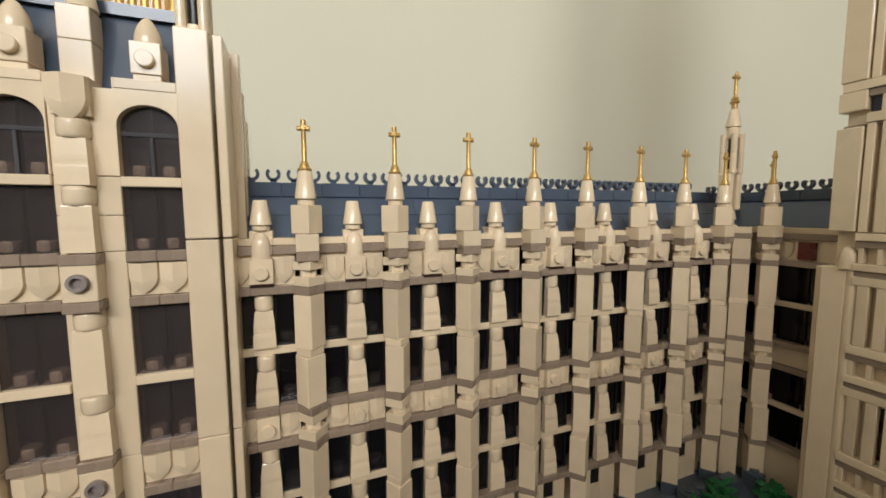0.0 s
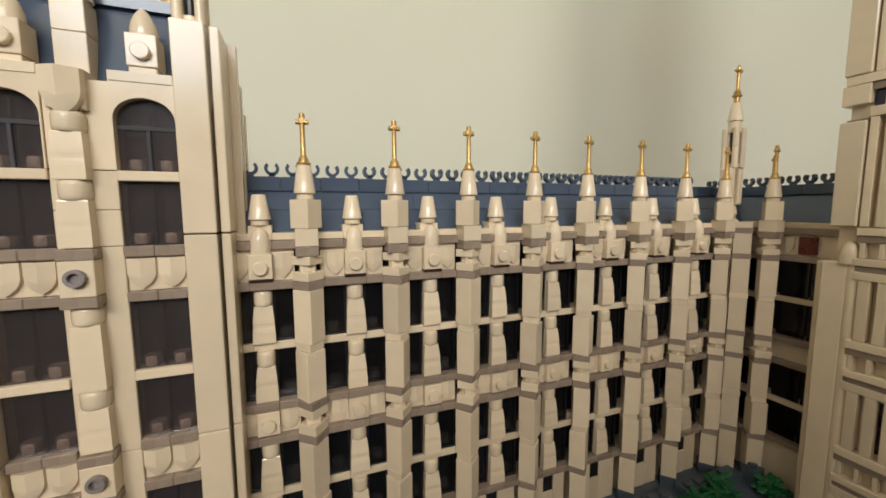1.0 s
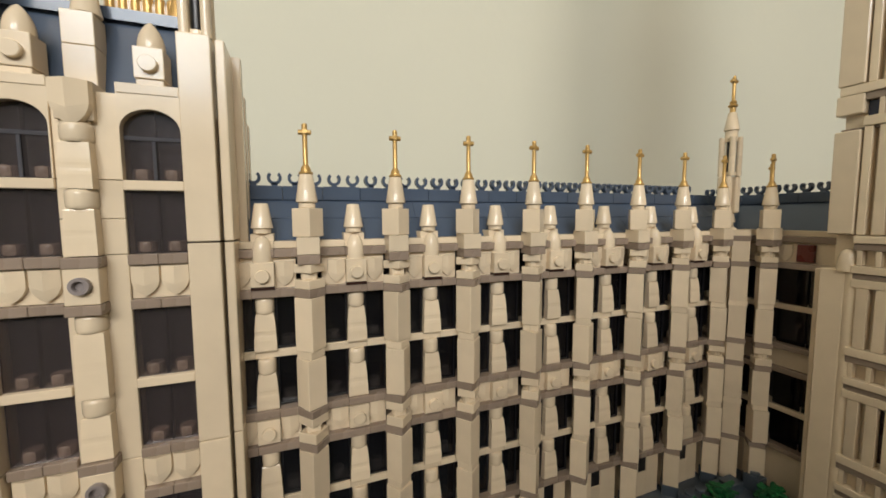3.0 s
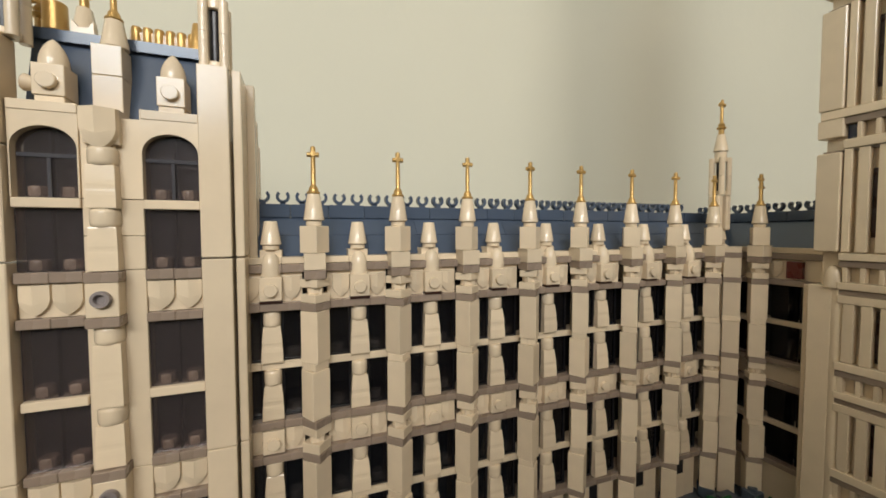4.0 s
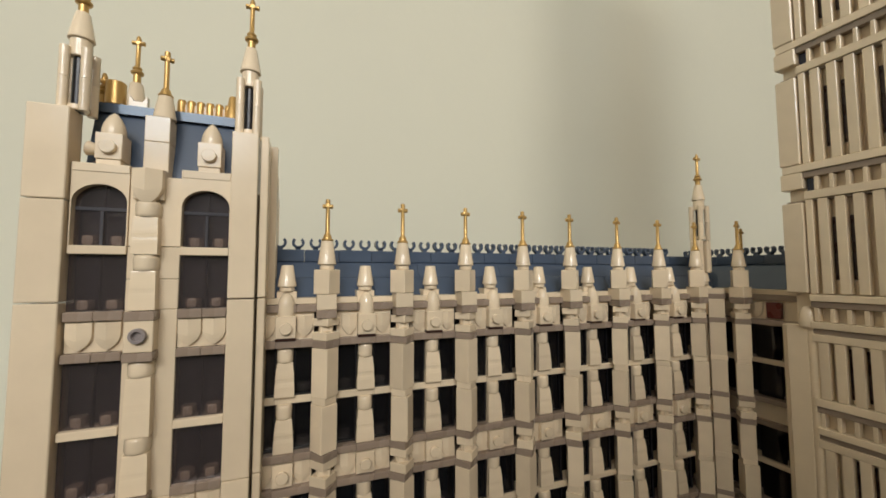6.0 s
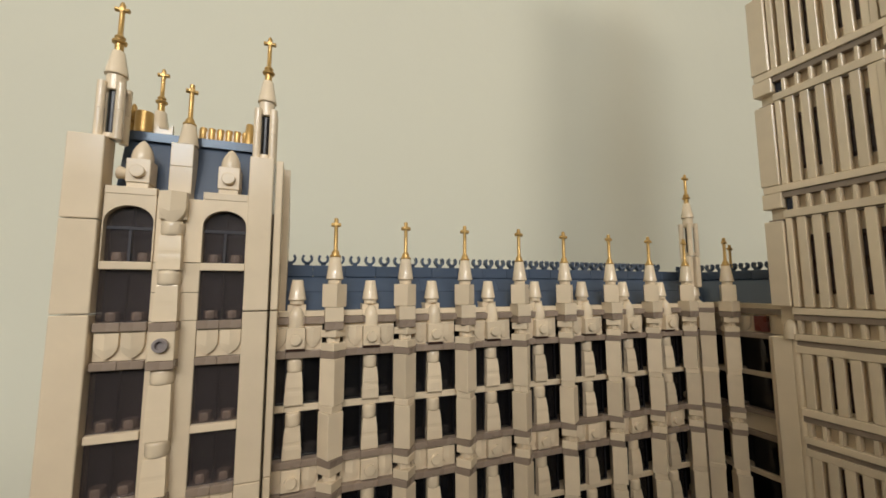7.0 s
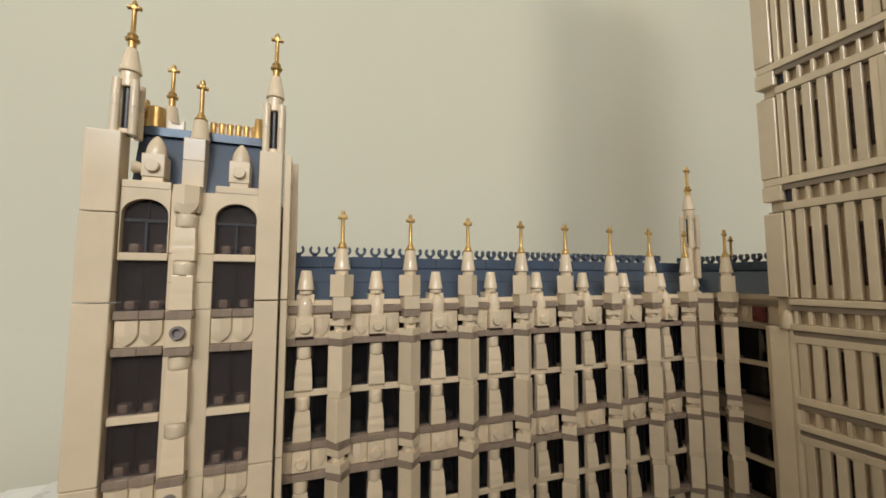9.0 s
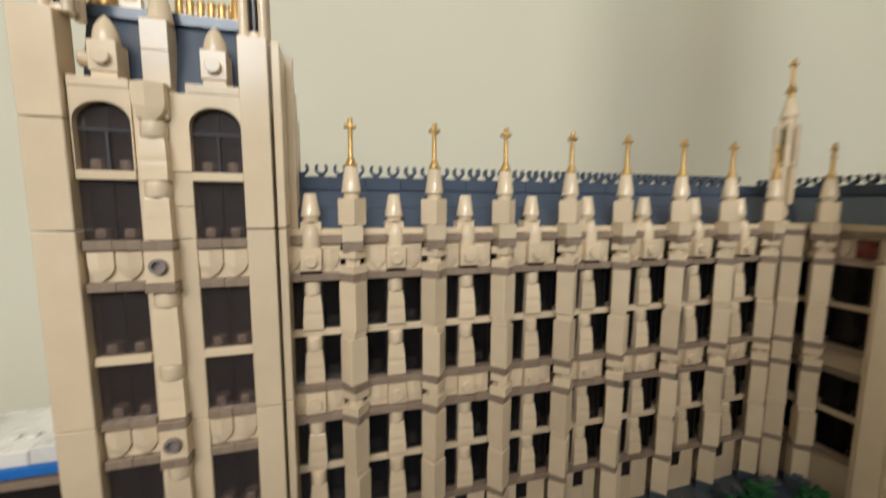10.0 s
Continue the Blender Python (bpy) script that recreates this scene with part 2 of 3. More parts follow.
def clip_piece(bm, r, tube, depth):
    """An open ring, gap upwards, its axis along y."""
    rows = []
    for i in range(15):
        a = radians(-90 - 138 + 276 * i / 14)
        c, s = math.cos(a), math.sin(a)
        rows.append([bm.verts.new(((r + k * tube) * c, d, (r + k * tube) * s)) for k, d in ((-1, -depth), (1, -depth), (1, depth), (-1, depth))])
    for p, q in zip(rows, rows[1:]):
        for i in range(4):
            bm.faces.new((p[i], p[(i + 1) % 4], q[(i + 1) % 4], q[i]))
    bm.faces.new(rows[0][::-1])
    bm.faces.new(rows[-1])
    box(bm, -1.2, 1.2, -depth, depth, -r - tube - 1.2, -r + 0.1, 0)


def upright(bm, outline, h):
    """An outline of (x, y) pairs pulled up to the height h, with eased edges."""
    low = [bm.verts.new((x, y, 0)) for x, y in outline]
    high = [bm.verts.new((x, y, h)) for x, y in outline]
    bm.faces.new(low[::-1])
    bm.faces.new(high)
    for i in range(len(outline)):
        j = (i + 1) % len(outline)
        bm.faces.new((low[i], low[j], high[j], high[i]))
    bmesh.ops.bevel(bm, geom=bm.edges[:], offset=0.35, segments=1, affect="EDGES")


def bar_piece(bm, r, h):
    lathe(bm, [(r, 0), (r, h)], 12)


def arch_top(bm, w, h, spring, depth, wall):
    """A wall piece with a round-headed opening of width w through it."""
    half = w / 2
    pts = [(-half, 0)] + [(-half * math.cos(a), spring + half * 0.82 * math.sin(a)) for a in [math.pi * i / 14 for i in range(15)]] + [(half, 0)]
    outer = [(-wall, 0)] + [(-wall + 2 * wall * i / 14, h) for i in range(15)] + [(wall, 0)]
    f = [[bm.verts.new((x, y, z)) for x, z in p] for y in (0, depth) for p in (pts, outer)]
    for i in range(len(pts) - 1):
        bm.faces.new((f[0][i], f[0][i + 1], f[1][i + 1], f[1][i]))
        bm.faces.new((f[2][i], f[2][i + 1], f[3][i + 1], f[3][i]))
        bm.faces.new((f[0][i], f[0][i + 1], f[2][i + 1], f[2][i]))
        bm.faces.new((f[1][i], f[1][i + 1], f[3][i + 1], f[3][i]))
    for k in (0, -1):
        bm.faces.new((f[0][k], f[1][k], f[3][k], f[2][k]))


# ---- the room ----
def slab(name, paint, x0, x1, y0, y1, z0, z1, label, category):
    data = mesh((name, "slab"), box, x0, x1, y0, y1, z0, z1, 0)
    ob = new(name, data)
    data.materials.append(paint)
    return tagged(ob, label, category, "", "structure")


WALL_Y = 165.0
slab("wall_north", PAINT, -1700, 1900, WALL_Y, WALL_Y + 100, -760, 1800, "plain cream painted wall behind the brick model", "wall")
slab("wall_west", PAINT_LOW_BOUNCE, -1800, -1700, -2800, WALL_Y + 100, -760, 1800, "plain unseen taupe side wall, darkened to cut bounced light", "wall")
slab("wall_east", PAINT_LOW_BOUNCE, 1900, 2000, -2800, WALL_Y + 100, -760, 1800, "plain unseen taupe side wall, darkened to cut bounced light", "wall")
slab("wall_south", PAINT_LOW_BOUNCE, -1700, 1900, -2800, -2700, -760, 1800, "plain unseen taupe wall, darkened to cut bounced light", "wall")
# unseen screens, added to cut the low light off the model's foot, more at right
slab("wall_partition_west", PAINT_LOW_BOUNCE, -1700, 20, -580, -500, -760, 306, "unseen half-height taupe screen added to shade the model's foot", "wall")
slab("wall_partition_east", PAINT_LOW_BOUNCE, 20, 1900, -580, -500, -760, 404, "unseen taupe screen, one step higher, added to shade the lower right", "wall")
slab("ceiling", CEILING, -1800, 2000, -2800, WALL_Y + 100, 1800, 1900, "plain white ceiling", "ceiling")
slab("floor", BOARDS, -1800, 2000, -2800, WALL_Y + 100, -860, -760, "dark brown board floor", "floor")

table = thing("table", "dark wooden table that carries the brick model", "table", x=60, y=-60, z=-760)
block("tabletop", TABLE, table, -560, 640, -220, 215, 725, 750, 2.0)
for lx in (-530, 610):
    for ly in (-190, 185):
        block("leg", TABLE, table, lx - 25, lx + 25, ly - 25, ly + 25, 0, 725, 2.0)

base = thing("baseplate", "dark blue-grey studded plate under the brick palace", "baseplate", z=-10)
block("plate", GREY, base, -140, 330, -130, 60, 0, 10, 0.3)

# ---- the long palace wing ----
wing = thing("palace_wing", "tan brick palace wing with buttresses, dark windows and slate roof", "model building")
PERIOD = 59.5
POST_X = (-1.0, 32.6, 64.5, 97.2, 127.2, 160.7, 192.8, 224.5)
rng = random.Random(7)


def buttress(parent, x, y, top=True):
    """A post of bricks set at 45 degrees, with banded collars, a cone and a gold cross."""
    core = part("buttress", mesh(("buttress_core",), square_post, 5.0, 150), TAN, parent, x, y, 0)

    def diamond(name, paint, side, z0, z1, spread=7.0):
        h = round(z1 - z0, 2)
        part(name, mesh(("diamond", side, h), square_post, side, h), paint, core, rng.uniform(-0.25, 0.25), rng.uniform(-0.2, 0.2), z0, 45 + rng.uniform(-spread, spread))

    def neck(z0, z1, r=3.0):
        h = round(z1 - z0, 2)
        part("round_plate", mesh(("neck", r, h), round_piece, r, h), TAN, core, 0, 0, z0)

    for k in range(2):
        d = -PERIOD * k
        diamond("brick", TAN, 7.9, 110.3 + d, 130.5 + d, 15.0)
        diamond("plate", TAN, 7.2, 107.2 + d, 110.2 + d)
        diamond("brick", TAN, 7.9, 87.9 + d, 107.1 + d, 15.0)
        diamond("plate", DARK_TAN, 8.1, 84.7 + d, 87.8 + d)
        if k == 0:
            diamond("plate", TAN, 7.9, 81.2, 84.6)
            neck(78.4, 81.2)
            diamond("plate", TAN, 7.9, 74.4, 78.4)
            diamond("plate", DARK_TAN, 8.1, 71.1, 74.3)
    diamond("brick", TAN, 7.9, 6.2, 25.1)
    diamond("foot_brick", GREY, 8.4, 0.0, 6.1)
    diamond("plate", DARK_TAN, 8.1, 130.6, 133.7)
    diamond("plate", TAN, 7.9, 133.8, 137.2)
    neck(137.2, 139.8)
    diamond("plate", TAN, 7.9, 139.8, 143.0)
    block("plate", DARK_TAN, core, -4, 4, -4.6, 4, 143.1, 146.6)
    block("brick", TAN, core, -4, 4, -4.6, 4, 146.7, 153.1)
    diamond("cube_brick", TAN, 7.9, 153.2, 163.6, 5.0)
    neck(163.6, 165.7)
    part("cone", mesh(("cone", 10.3), cone_piece, 3.9, 2.2, 10.3), TAN, core, 0, 0, 165.7)
    part("gold_cross", mesh(("cross", 18.4), cross_piece, 18.4), GOLD, core, 0, 0, 176.0, rng.uniform(-12, 12), "small pearl-gold cross")
    return core


def half_column(parent, x, y, turn=0.0):
    """A slender column of round knobs and leaning bricks, with a stud brick at every band and a cone on top."""
    core = part("column", mesh(("column_core",), box, -2.5, 2.5, 2, 8, 25.3, 150, 0.2), TAN, parent, x, y, 0, turn)
    for k in range(2):
        d = -PERIOD * k
        for hi, lo in ((130.4, 110.4), (107.2, 87.9)):
            hk = 5.9
            part("knob", mesh(("knob", 3.5, hk), knob_piece, 3.3, hk), TAN, core, 0, 3.2, hi - hk + d)
            hs = round(hi - hk - lo, 2)
            part("slope_brick", mesh(("slope", 7.8, hs), stepped_slope, 7.8, hs), TAN, core, 0, 3.2, lo + d)
    part("stud_brick", mesh(("stud_brick", 8.8), stud_brick, 7.9, 7, 9.0), TAN, core, 0, -1.3, 75.2)
    part("stud_brick", mesh(("stud_brick", 8.8), stud_brick, 7.9, 7, 9.0), TAN, core, 0, -1.9, 135.0)
    block("plate", BROWN_DARK, core, -4, 4, -1.7, 4, 133.9, 134.95, 0.1)
    part("dome", mesh(("dome", 3.6, 9.0), dome_piece, 3.5, 9.5), TAN, core, 0, 1.6, 144.0)
    block("brick", TAN, core, -4, 4, 3.5, 10.5, 148.8, 154.2)
    part("round_plate", mesh(("neck", 3.1, 2.0), round_piece, 3.1, 2.0), TAN, core, 0, 5.0, 154.2)
    part("cone", mesh(("cone", 9.3), cone_piece, 3.9, 2.2, 9.3), TAN, core, 0, 5.0, 156.2)
    return core


def wing_window(parent, x0, x1, z0, z1, deep=5.0):
    """A window between two posts: black frame, smoked pane, studs in the dark behind it."""
    w, h = round(x1 - x0, 2), round(z1 - z0, 2)

    def frame_mesh(bm):
        box(bm, -w / 2, -w / 2 + 0.6, 0, 2.4, 0, h, 0)
        box(bm, w / 2 - 0.6, w / 2, 0, 2.4, 0, h, 0)
        box(bm, -w / 2 + 0.6, w / 2 - 0.6, 0, 2.4, 0, 0.6, 0)
        box(bm, -w / 2 + 0.6, w / 2 - 0.6, 0, 2.4, h - 0.6, h, 0)

    fr = part("window", mesh(("wing_window", w, h), frame_mesh), BLACK, parent, (x0 + x1) / 2, deep, z0)
    pane = part("pane", mesh(("wing_pane", w, h), box, -w / 2 + 0.6, w / 2 - 0.6, 0.9, 1.6, 0.6, h - 0.6, 0), PANE, fr, label="dark smoked pane")
    pane.visible_shadow = False
    part("stud", mesh(("in_knob",), knob_piece, 2.6, 3.4), TAN, fr, rng.uniform(-0.5, 0.5), 5.2, 0.4)
    return fr


def band(parent, x0, x1, z0, z1, y0, y1, paint):
    block("plate", paint, parent, x0, x1, y0, y1, z0, z1)


def wing_bays(parent, posts, first, last):
    """Walls, bands, windows and columns between the posts along x."""
    block("wall", BLACK, parent, first, last, 13.5, 30, 0, 149, 0)
    spans = []
    edges = [first - 16 + 12] + list(posts) + [last + 6]
    for a, b in zip(edges, edges[1:]):
        if b - a > 24:
            spans.append((a, b))
    for a, b in spans:
        mid = b - 16.0
        half_column(parent, mid, 1.9)
        for z0, z1, y0, paint in ((148.8, 151.4, 3.6, TAN), (145.5, 148.7, 1.8, DARK_TAN), (130.8, 134.0, 0.8, DARK_TAN), (107.3, 110.3, 3.8, TAN), (84.8, 87.8, 0.6, DARK_TAN), (71.2, 74.3, 0.8, DARK_TAN), (107.3 - PERIOD, 110.3 - PERIOD, 3.8, TAN), (84.8 - PERIOD, 87.8 - PERIOD, 0.8, DARK_TAN)):
            cut = mid + rng.choice((-4.0, 4.0, 4.0))
            band(parent, a, cut - 0.03, z0, z1, y0, 13.5, paint)
            band(parent, cut + 0.03, b - 0.05, z0, z1, y0, 13.5, paint)
        for z0, z1 in ((134.0, 145.5), (74.3, 84.8)):
            block("brick", TAN, parent, a + 4.7, b - 4.7, 3.8, 13.4, z0, z1, 0)
            for s in (-7.4, 7.4):
                part("shield_tile", mesh(("shield", 6.8, 9.2), shield_tile, 6.8, 9.4), TAN, parent, mid + s, 3.9, z0 + 0.7)
        # ground storey with a small square opening on one side of the column
        z1 = 84.7 - PERIOD
        o0, o1 = a + 11.6, a + 17.8
        block("brick", TAN, parent, o1, b - 5.2, 4.0, 13.4, 0, z1, 0.25)
        block("brick", TAN, parent, a, o0, 4.0, 13.4, 0, z1, 0)
        block("brick", TAN, parent, o0, o1, 4.0, 13.4, 22.8, z1, 0)
        block("brick", TAN, parent, o0, o1, 4.0, 13.4, 0, 14.0, 0)
        # black block near the face stands in for the shade inside the opening
        block("backing", BLACK, parent, o0 + 0.05, o1 - 0.05, 4.7, 13.2, 14.05, 22.75, 0)
        for k in range(2):
            d = -PERIOD * k
            for z0, z1 in ((110.3, 130.8), (87.8, 107.3)):
                wing_window(parent, a + 4.2, mid - 3.6, z0 + d, z1 + d)
                wing_window(parent, mid + 3.6, b - 4.2, z0 + d, z1 + d)


def clip_row(parent, along, count, x, y, z, step=8.0):
    for i in range(count):
        dx, dy = (i * step, 0) if along == "x" else (0, -i * step)
        part("clip", mesh(("clip",), clip_piece, 2.25, 0.62, 1.5), SLATE, parent, x + dx, y + dy, z, (0 if along == "x" else 90) + rng.uniform(-4, 4))


for px in POST_X:
    buttress(wing, px, 0)
wing_bays(wing, POST_X, -26.0, 250.0)
roof = part("roof", mesh(("wing_roof",), prism, [(12, 149.0), (12.2, 151.6), (24, 166.4), (24, 160), (44, 149)], -26, 262, "X"), SLATE, wing, label="smooth slate-blue plastic roof slope")
for i in range(6):
    x0 = -26 + 48 * i
    part("roof_slope", mesh(("roof_slope", 0), prism, [(10.6, 149.0), (10.8, 151.9), (17.6, 160.2), (18.4, 159.0), (13, 149)], 0.06, 47.94, "X"), SLATE, roof, x0)
    upper = [(17.5, 159.2), (17.1, 160.1), (23.4, 167.6), (24.0, 166.0)]
    if i in (0, 5):
        part("roof_slope", mesh(("roof_slope", 2), prism, upper, 0.06, 23.94, "X"), SLATE, roof, x0 + (24 if i else 0))
    if i < 5:
        part("roof_slope", mesh(("roof_slope", 1), prism, upper, 0.06, 47.94, "X"), SLATE, roof, x0 + 24)
for i in range(18):
    block("roof_brick", SLATE, wing, -26 + i * 16 + 0.08, -10 + i * 16 - 0.08, 22.5 + rng.uniform(-0.1, 0.1), 31, 167.6, 173.4 + rng.uniform(-0.15, 0.15))
clip_row(wing, "x", 32, -21.0, 25.0, 176.8)

# ---- the cross wing in the corner ----
cross_wing = thing("cross_wing", "short tan brick wing joining palace and clock tower", "model building")
buttress(cross_wing, 244.5, -13)
corner = part("corner_column", mesh(("corner_column",), square_post, 8.6, 152), TAN, cross_wing, 240.2, -0.8, 0, 40)
for z0, z1, paint in ((145.5, 148.7, DARK_TAN), (130.6, 133.7, DARK_TAN), (107.2, 110.2, TAN), (84.7, 87.8, DARK_TAN), (71.1, 74.3, DARK_TAN), (47.8, 50.8, TAN), (25.2, 28.2, DARK_TAN)):
    h = round(z1 - z0, 1)
    part("plate", mesh(("corner_plate", h), square_post, 9.2, h), paint, corner, 0, 0, z0)
block("brick", TAN, corner, -1.0, 4.5, 0.5, 8, 0, 145.4, 0.2)
block("wall", BLACK, cross_wing, 262, 275, -44, 13, 0, 149, 0)
for z0, z1, x0, paint in ((148.8, 152.0, 252.0, TAN), (145.5, 148.7, 250, DARK_TAN), (130.8, 134.0, 249, DARK_TAN), (107.3, 110.3, 252, TAN), (84.8, 87.8, 249, DARK_TAN), (71.2, 74.3, 249, DARK_TAN), (47.8, 50.8, 252, TAN), (25.3, 28.3, 249, DARK_TAN)):
    block("plate", paint, cross_wing, x0, 262, -44, 8, z0, z1)
    block("plate", paint, cross_wing, x0 - 3.2, x0 - 0.05, -9.5, -1.0, z0, z1)
for z0, z1 in ((134.0, 145.5), (74.3, 84.8), (0, 25.3)):
    block("brick", TAN, cross_wing, 252, 262, -44, 8, z0, z1, 0.1)
for yy in (-18, 0):
    part("shield_tile", mesh(("shield", 6.8, 9.2), shield_tile, 6.8, 9.4), TAN, cross_wing, 252, yy, 134.8, -90)
block("red_brown_brick", BROWN, cross_wing, 249.5, 252, -31.5, -24, 135.0, 144.5, 0.2, "red-brown brick with a pin hole")
for k in range(2):
    for z0, z1 in ((110.3, 130.8), (87.8, 107.3)):
        for y0, y1 in ((-4.5, 7.0), (-28.0, -15.0), (-42, -29)):
            h, w = round(z1 - z0, 2), y1 - y0
            pn = part("window_pane", mesh(("cross_pane", w, h), box, 0, 0.8, -w / 2, w / 2, 0, h, 0), PANE, cross_wing, 254, (y0 + y1) / 2, z0 - PERIOD * k)
            pn.visible_shadow = False
part("roof", mesh(("cross_roof",), prism, [(256, 149.0), (256.2, 152.2), (269, 168.0), (269, 160), (290, 149)], -44, 46, "Y"), SLATE, cross_wing)
for i in range(3):
    block("roof_brick", SLATE, cross_wing, 267.5, 276, -44 + i * 30 + 0.1, -14 + i * 30 - 0.1, 167.6, 173.4)
clip_row(cross_wing, "y", 12, 271.0, 40.0, 176.8)


def turret(parent, x, y, z, bars=True, scale=1.0):
    """An open turret: dark core, upright rounded bars round it, cylinder, cone and a long gold cross."""
    core = part("turret_core", mesh(("turret_core",), bar_piece, 1.9, 22.0), BLACK, parent, x, y, z)
    part("round_plate", mesh(("neck", 3.4, 2.0), round_piece, 3.4, 2.0), TAN, core, 0, 0, 0)
    for a in range(4):
        ang = radians(45 + 90 * a)
        for lo, hi in ((-0.5, 11.0), (11.1, 22.0)):
            h = round(hi - lo, 2)
            part("bar", mesh(("turret_bar", h), bar_piece, 1.55, h), TAN, core, 4.3 * math.cos(ang), 4.3 * math.sin(ang), lo)
    part("cylinder", mesh(("turret_cylinder",), round_piece, 3.2, 6.5), TAN, core, 0, 0, 19.5)
    part("cone", mesh(("cone", 10.4), cone_piece, 3.9, 1.9, 10.4), TAN, core, 0, 0, 26.0)
    part("gold_cross", mesh(("tall_cross",), tall_cross_piece, 22.3), GOLD, core, 0, 0, 35.2, 0, "pearl-gold cross with a ring guard")
    return core


back_pinnacle = part("rear_pinnacle", mesh(("cone", 10.3), cone_piece, 3.9, 2.2, 10.3), TAN, cross_wing, 290, 13, 165.7)
part("gold_cross", mesh(("cross", 18.4), cross_piece, 18.4), GOLD, back_pinnacle, 0, 0, 10.3)
block("brick", TAN, back_pinnacle, -4, 4, -4, 4, -20, 0)
spire = turret(cross_wing, 236.5, 5, 184)
for dx in (-3.6, 3.6):
    block("bar", TAN, spire, dx - 1.9, dx + 1.9, -3.6, 3.6, -22, -0.6, 0.8)

# ---- the pavilion tower ----
tower = thing("pavilion_tower", "tan brick corner tower with arched windows and gold crosses", "model building")
FRONT = -9.5
block("wall", BLACK, tower, -85, -38, 4, 40, 0, 196, 0)
for side, x0, x1 in (("left", -97.6, -86.3), ("right", -37.4, -28.2)):
    for z0, z1 in ((0, 86.0), (86.2, 152.2), (152.6, 186.8 if side == "left" else 217.0), (187.1, 219.0)):
        if side == "right" and z0 > 180:
            continue
        block("pier_panel", TAN, tower, x0, x1, FRONT - (1.0 if side == "left" else 0), -1.5 if z0 > 180 else 6, z0 + 0.05, z1 - 0.05, 0.3)
for z0, z1 in ((0, 86.0), (86.2, 152.2), (152.6, 217.0)):
    block("pier_panel", TAN, tower, -27.4, -24.6, FRONT + 2.5, 8, z0 + 0.05, z1 - 0.05, 0.3)
block("pier_panel", TAN, tower, -38.2, -24.8, 8.2, 40, 0, 196, 0.3)
for i, (yy, top) in enumerate(((9, 218), (17, 206.6), (26, 198))):
    block("side_rib", TAN, tower, -25.0, -22.0, yy, yy + 4.0, 0, top, 0.3)


def tower_window(parent, x0, x1, z0, z1, y=-6.6):
    w, h = round(x1 - x0, 2), round(z1 - z0, 2)
    fr = part("window", mesh(("tower_window", w, h), box, -w / 2, w / 2, 5.0, 6.0, 0, h, 0), INNER, parent, (x0 + x1) / 2, y, z0)
    pane = part("pane", mesh(("tower_pane", w, h), box, -w / 2, w / 2, 0, 0.9, 0, h, 0), PANE_BROWN, fr, label="smoked brown pane")
    pane.visible_shadow = False
    part("mullion", mesh(("tower_mullion", h), box, -0.3, 0.3, 0.9, 3.0, 0, h, 0), BLACK, fr)
    for s in (-0.25, 0.25):
        part("stud", mesh(("in_knob",), knob_piece, 2.6, 3.4), DARK_TAN, fr, w * s, 3.0, 0.3)
    return fr


BAYS = ((-85.8, -69.4), (-53.4, -37.6))
for bx0, bx1 in BAYS:
    mid = (bx0 + bx1) / 2
    for lo, hi in ((149.2, 168.6), (109.8, 131.8), (87.0, 106.6), (47.0, 69.5), (24.0, 43.6)):
        tower_window(tower, bx0, bx1, lo, hi)
    top = tower_window(tower, bx0, bx1, 171.8, 196.0, -5.6)
    part("rail", mesh(("window_rail",), box, -7.6, 7.6, -0.5, 0.0, 0, 1.3, 0.15), GLAZING, top, 0, 0, 12.2, 0, "clear glossy glazing bar")
    part("rail", mesh(("window_stile",), box, -0.5, 0.5, -0.5, 0.0, 0, 12.1, 0.15), GLAZING, top, 0, 0, 0.1)
    for z0, z1, paint, y0 in ((168.7, 171.7, TAN, -8.4), (145.8, 149.1, DARK_TAN, -8.8), (132.0, 135.0, DARK_TAN, -8.8), (106.7, 109.7, TAN, -8.4), (83.8, 86.9, DARK_TAN, -8.8), (69.6, 72.8, DARK_TAN, -8.8), (43.7, 46.8, TAN, -8.4), (20.8, 23.9, DARK_TAN, -8.8)):
        cut = mid if paint is DARK_TAN else bx1
        block("plate", paint, tower, bx0, cut - 0.04, y0, 4, z0, z1)
        if paint is DARK_TAN:
            block("plate", paint, tower, cut + 0.04, bx1, y0, 4, z0, z1)
    for z0, z1 in ((135.1, 145.7), (72.9, 83.7), (0, 20.7)):
        block("brick", TAN, tower, bx0, bx1, -6.6, 4, z0, z1, 0.1)
        for s in (-4.0, 4.0):
            part("shield_tile", mesh(("shield", 7.7, 9.6), shield_tile, 7.7, 9.8, 2.6), TAN, tower, mid + s, -6.6, z0 + 0.6)
    part("arch", mesh(("arch",), arch_top, 15.6, 28.6, 15.0, 6.0, 8.2), TAN, tower, mid, -8.2, 171.8)
    block("plate", TAN, tower, bx0, bx1, -8.5, 6, 197.4, 200.4, 0.2)
for z0, z1 in ((0, 83.7), (83.8, 149.1), (149.2, 160.0), (160.1, 171.6), (171.8, 197.3)):
    block("brick", TAN, tower, -69.3, -53.5, -7.6, 4, z0 + 0.03, z1 - 0.03, 0.2)
pilaster = part("pilaster", mesh(("pilaster_core",), box, -3, 3, -8, 0, 0, 197, 0.2), TAN, tower, -63.2, -0.8, 0)
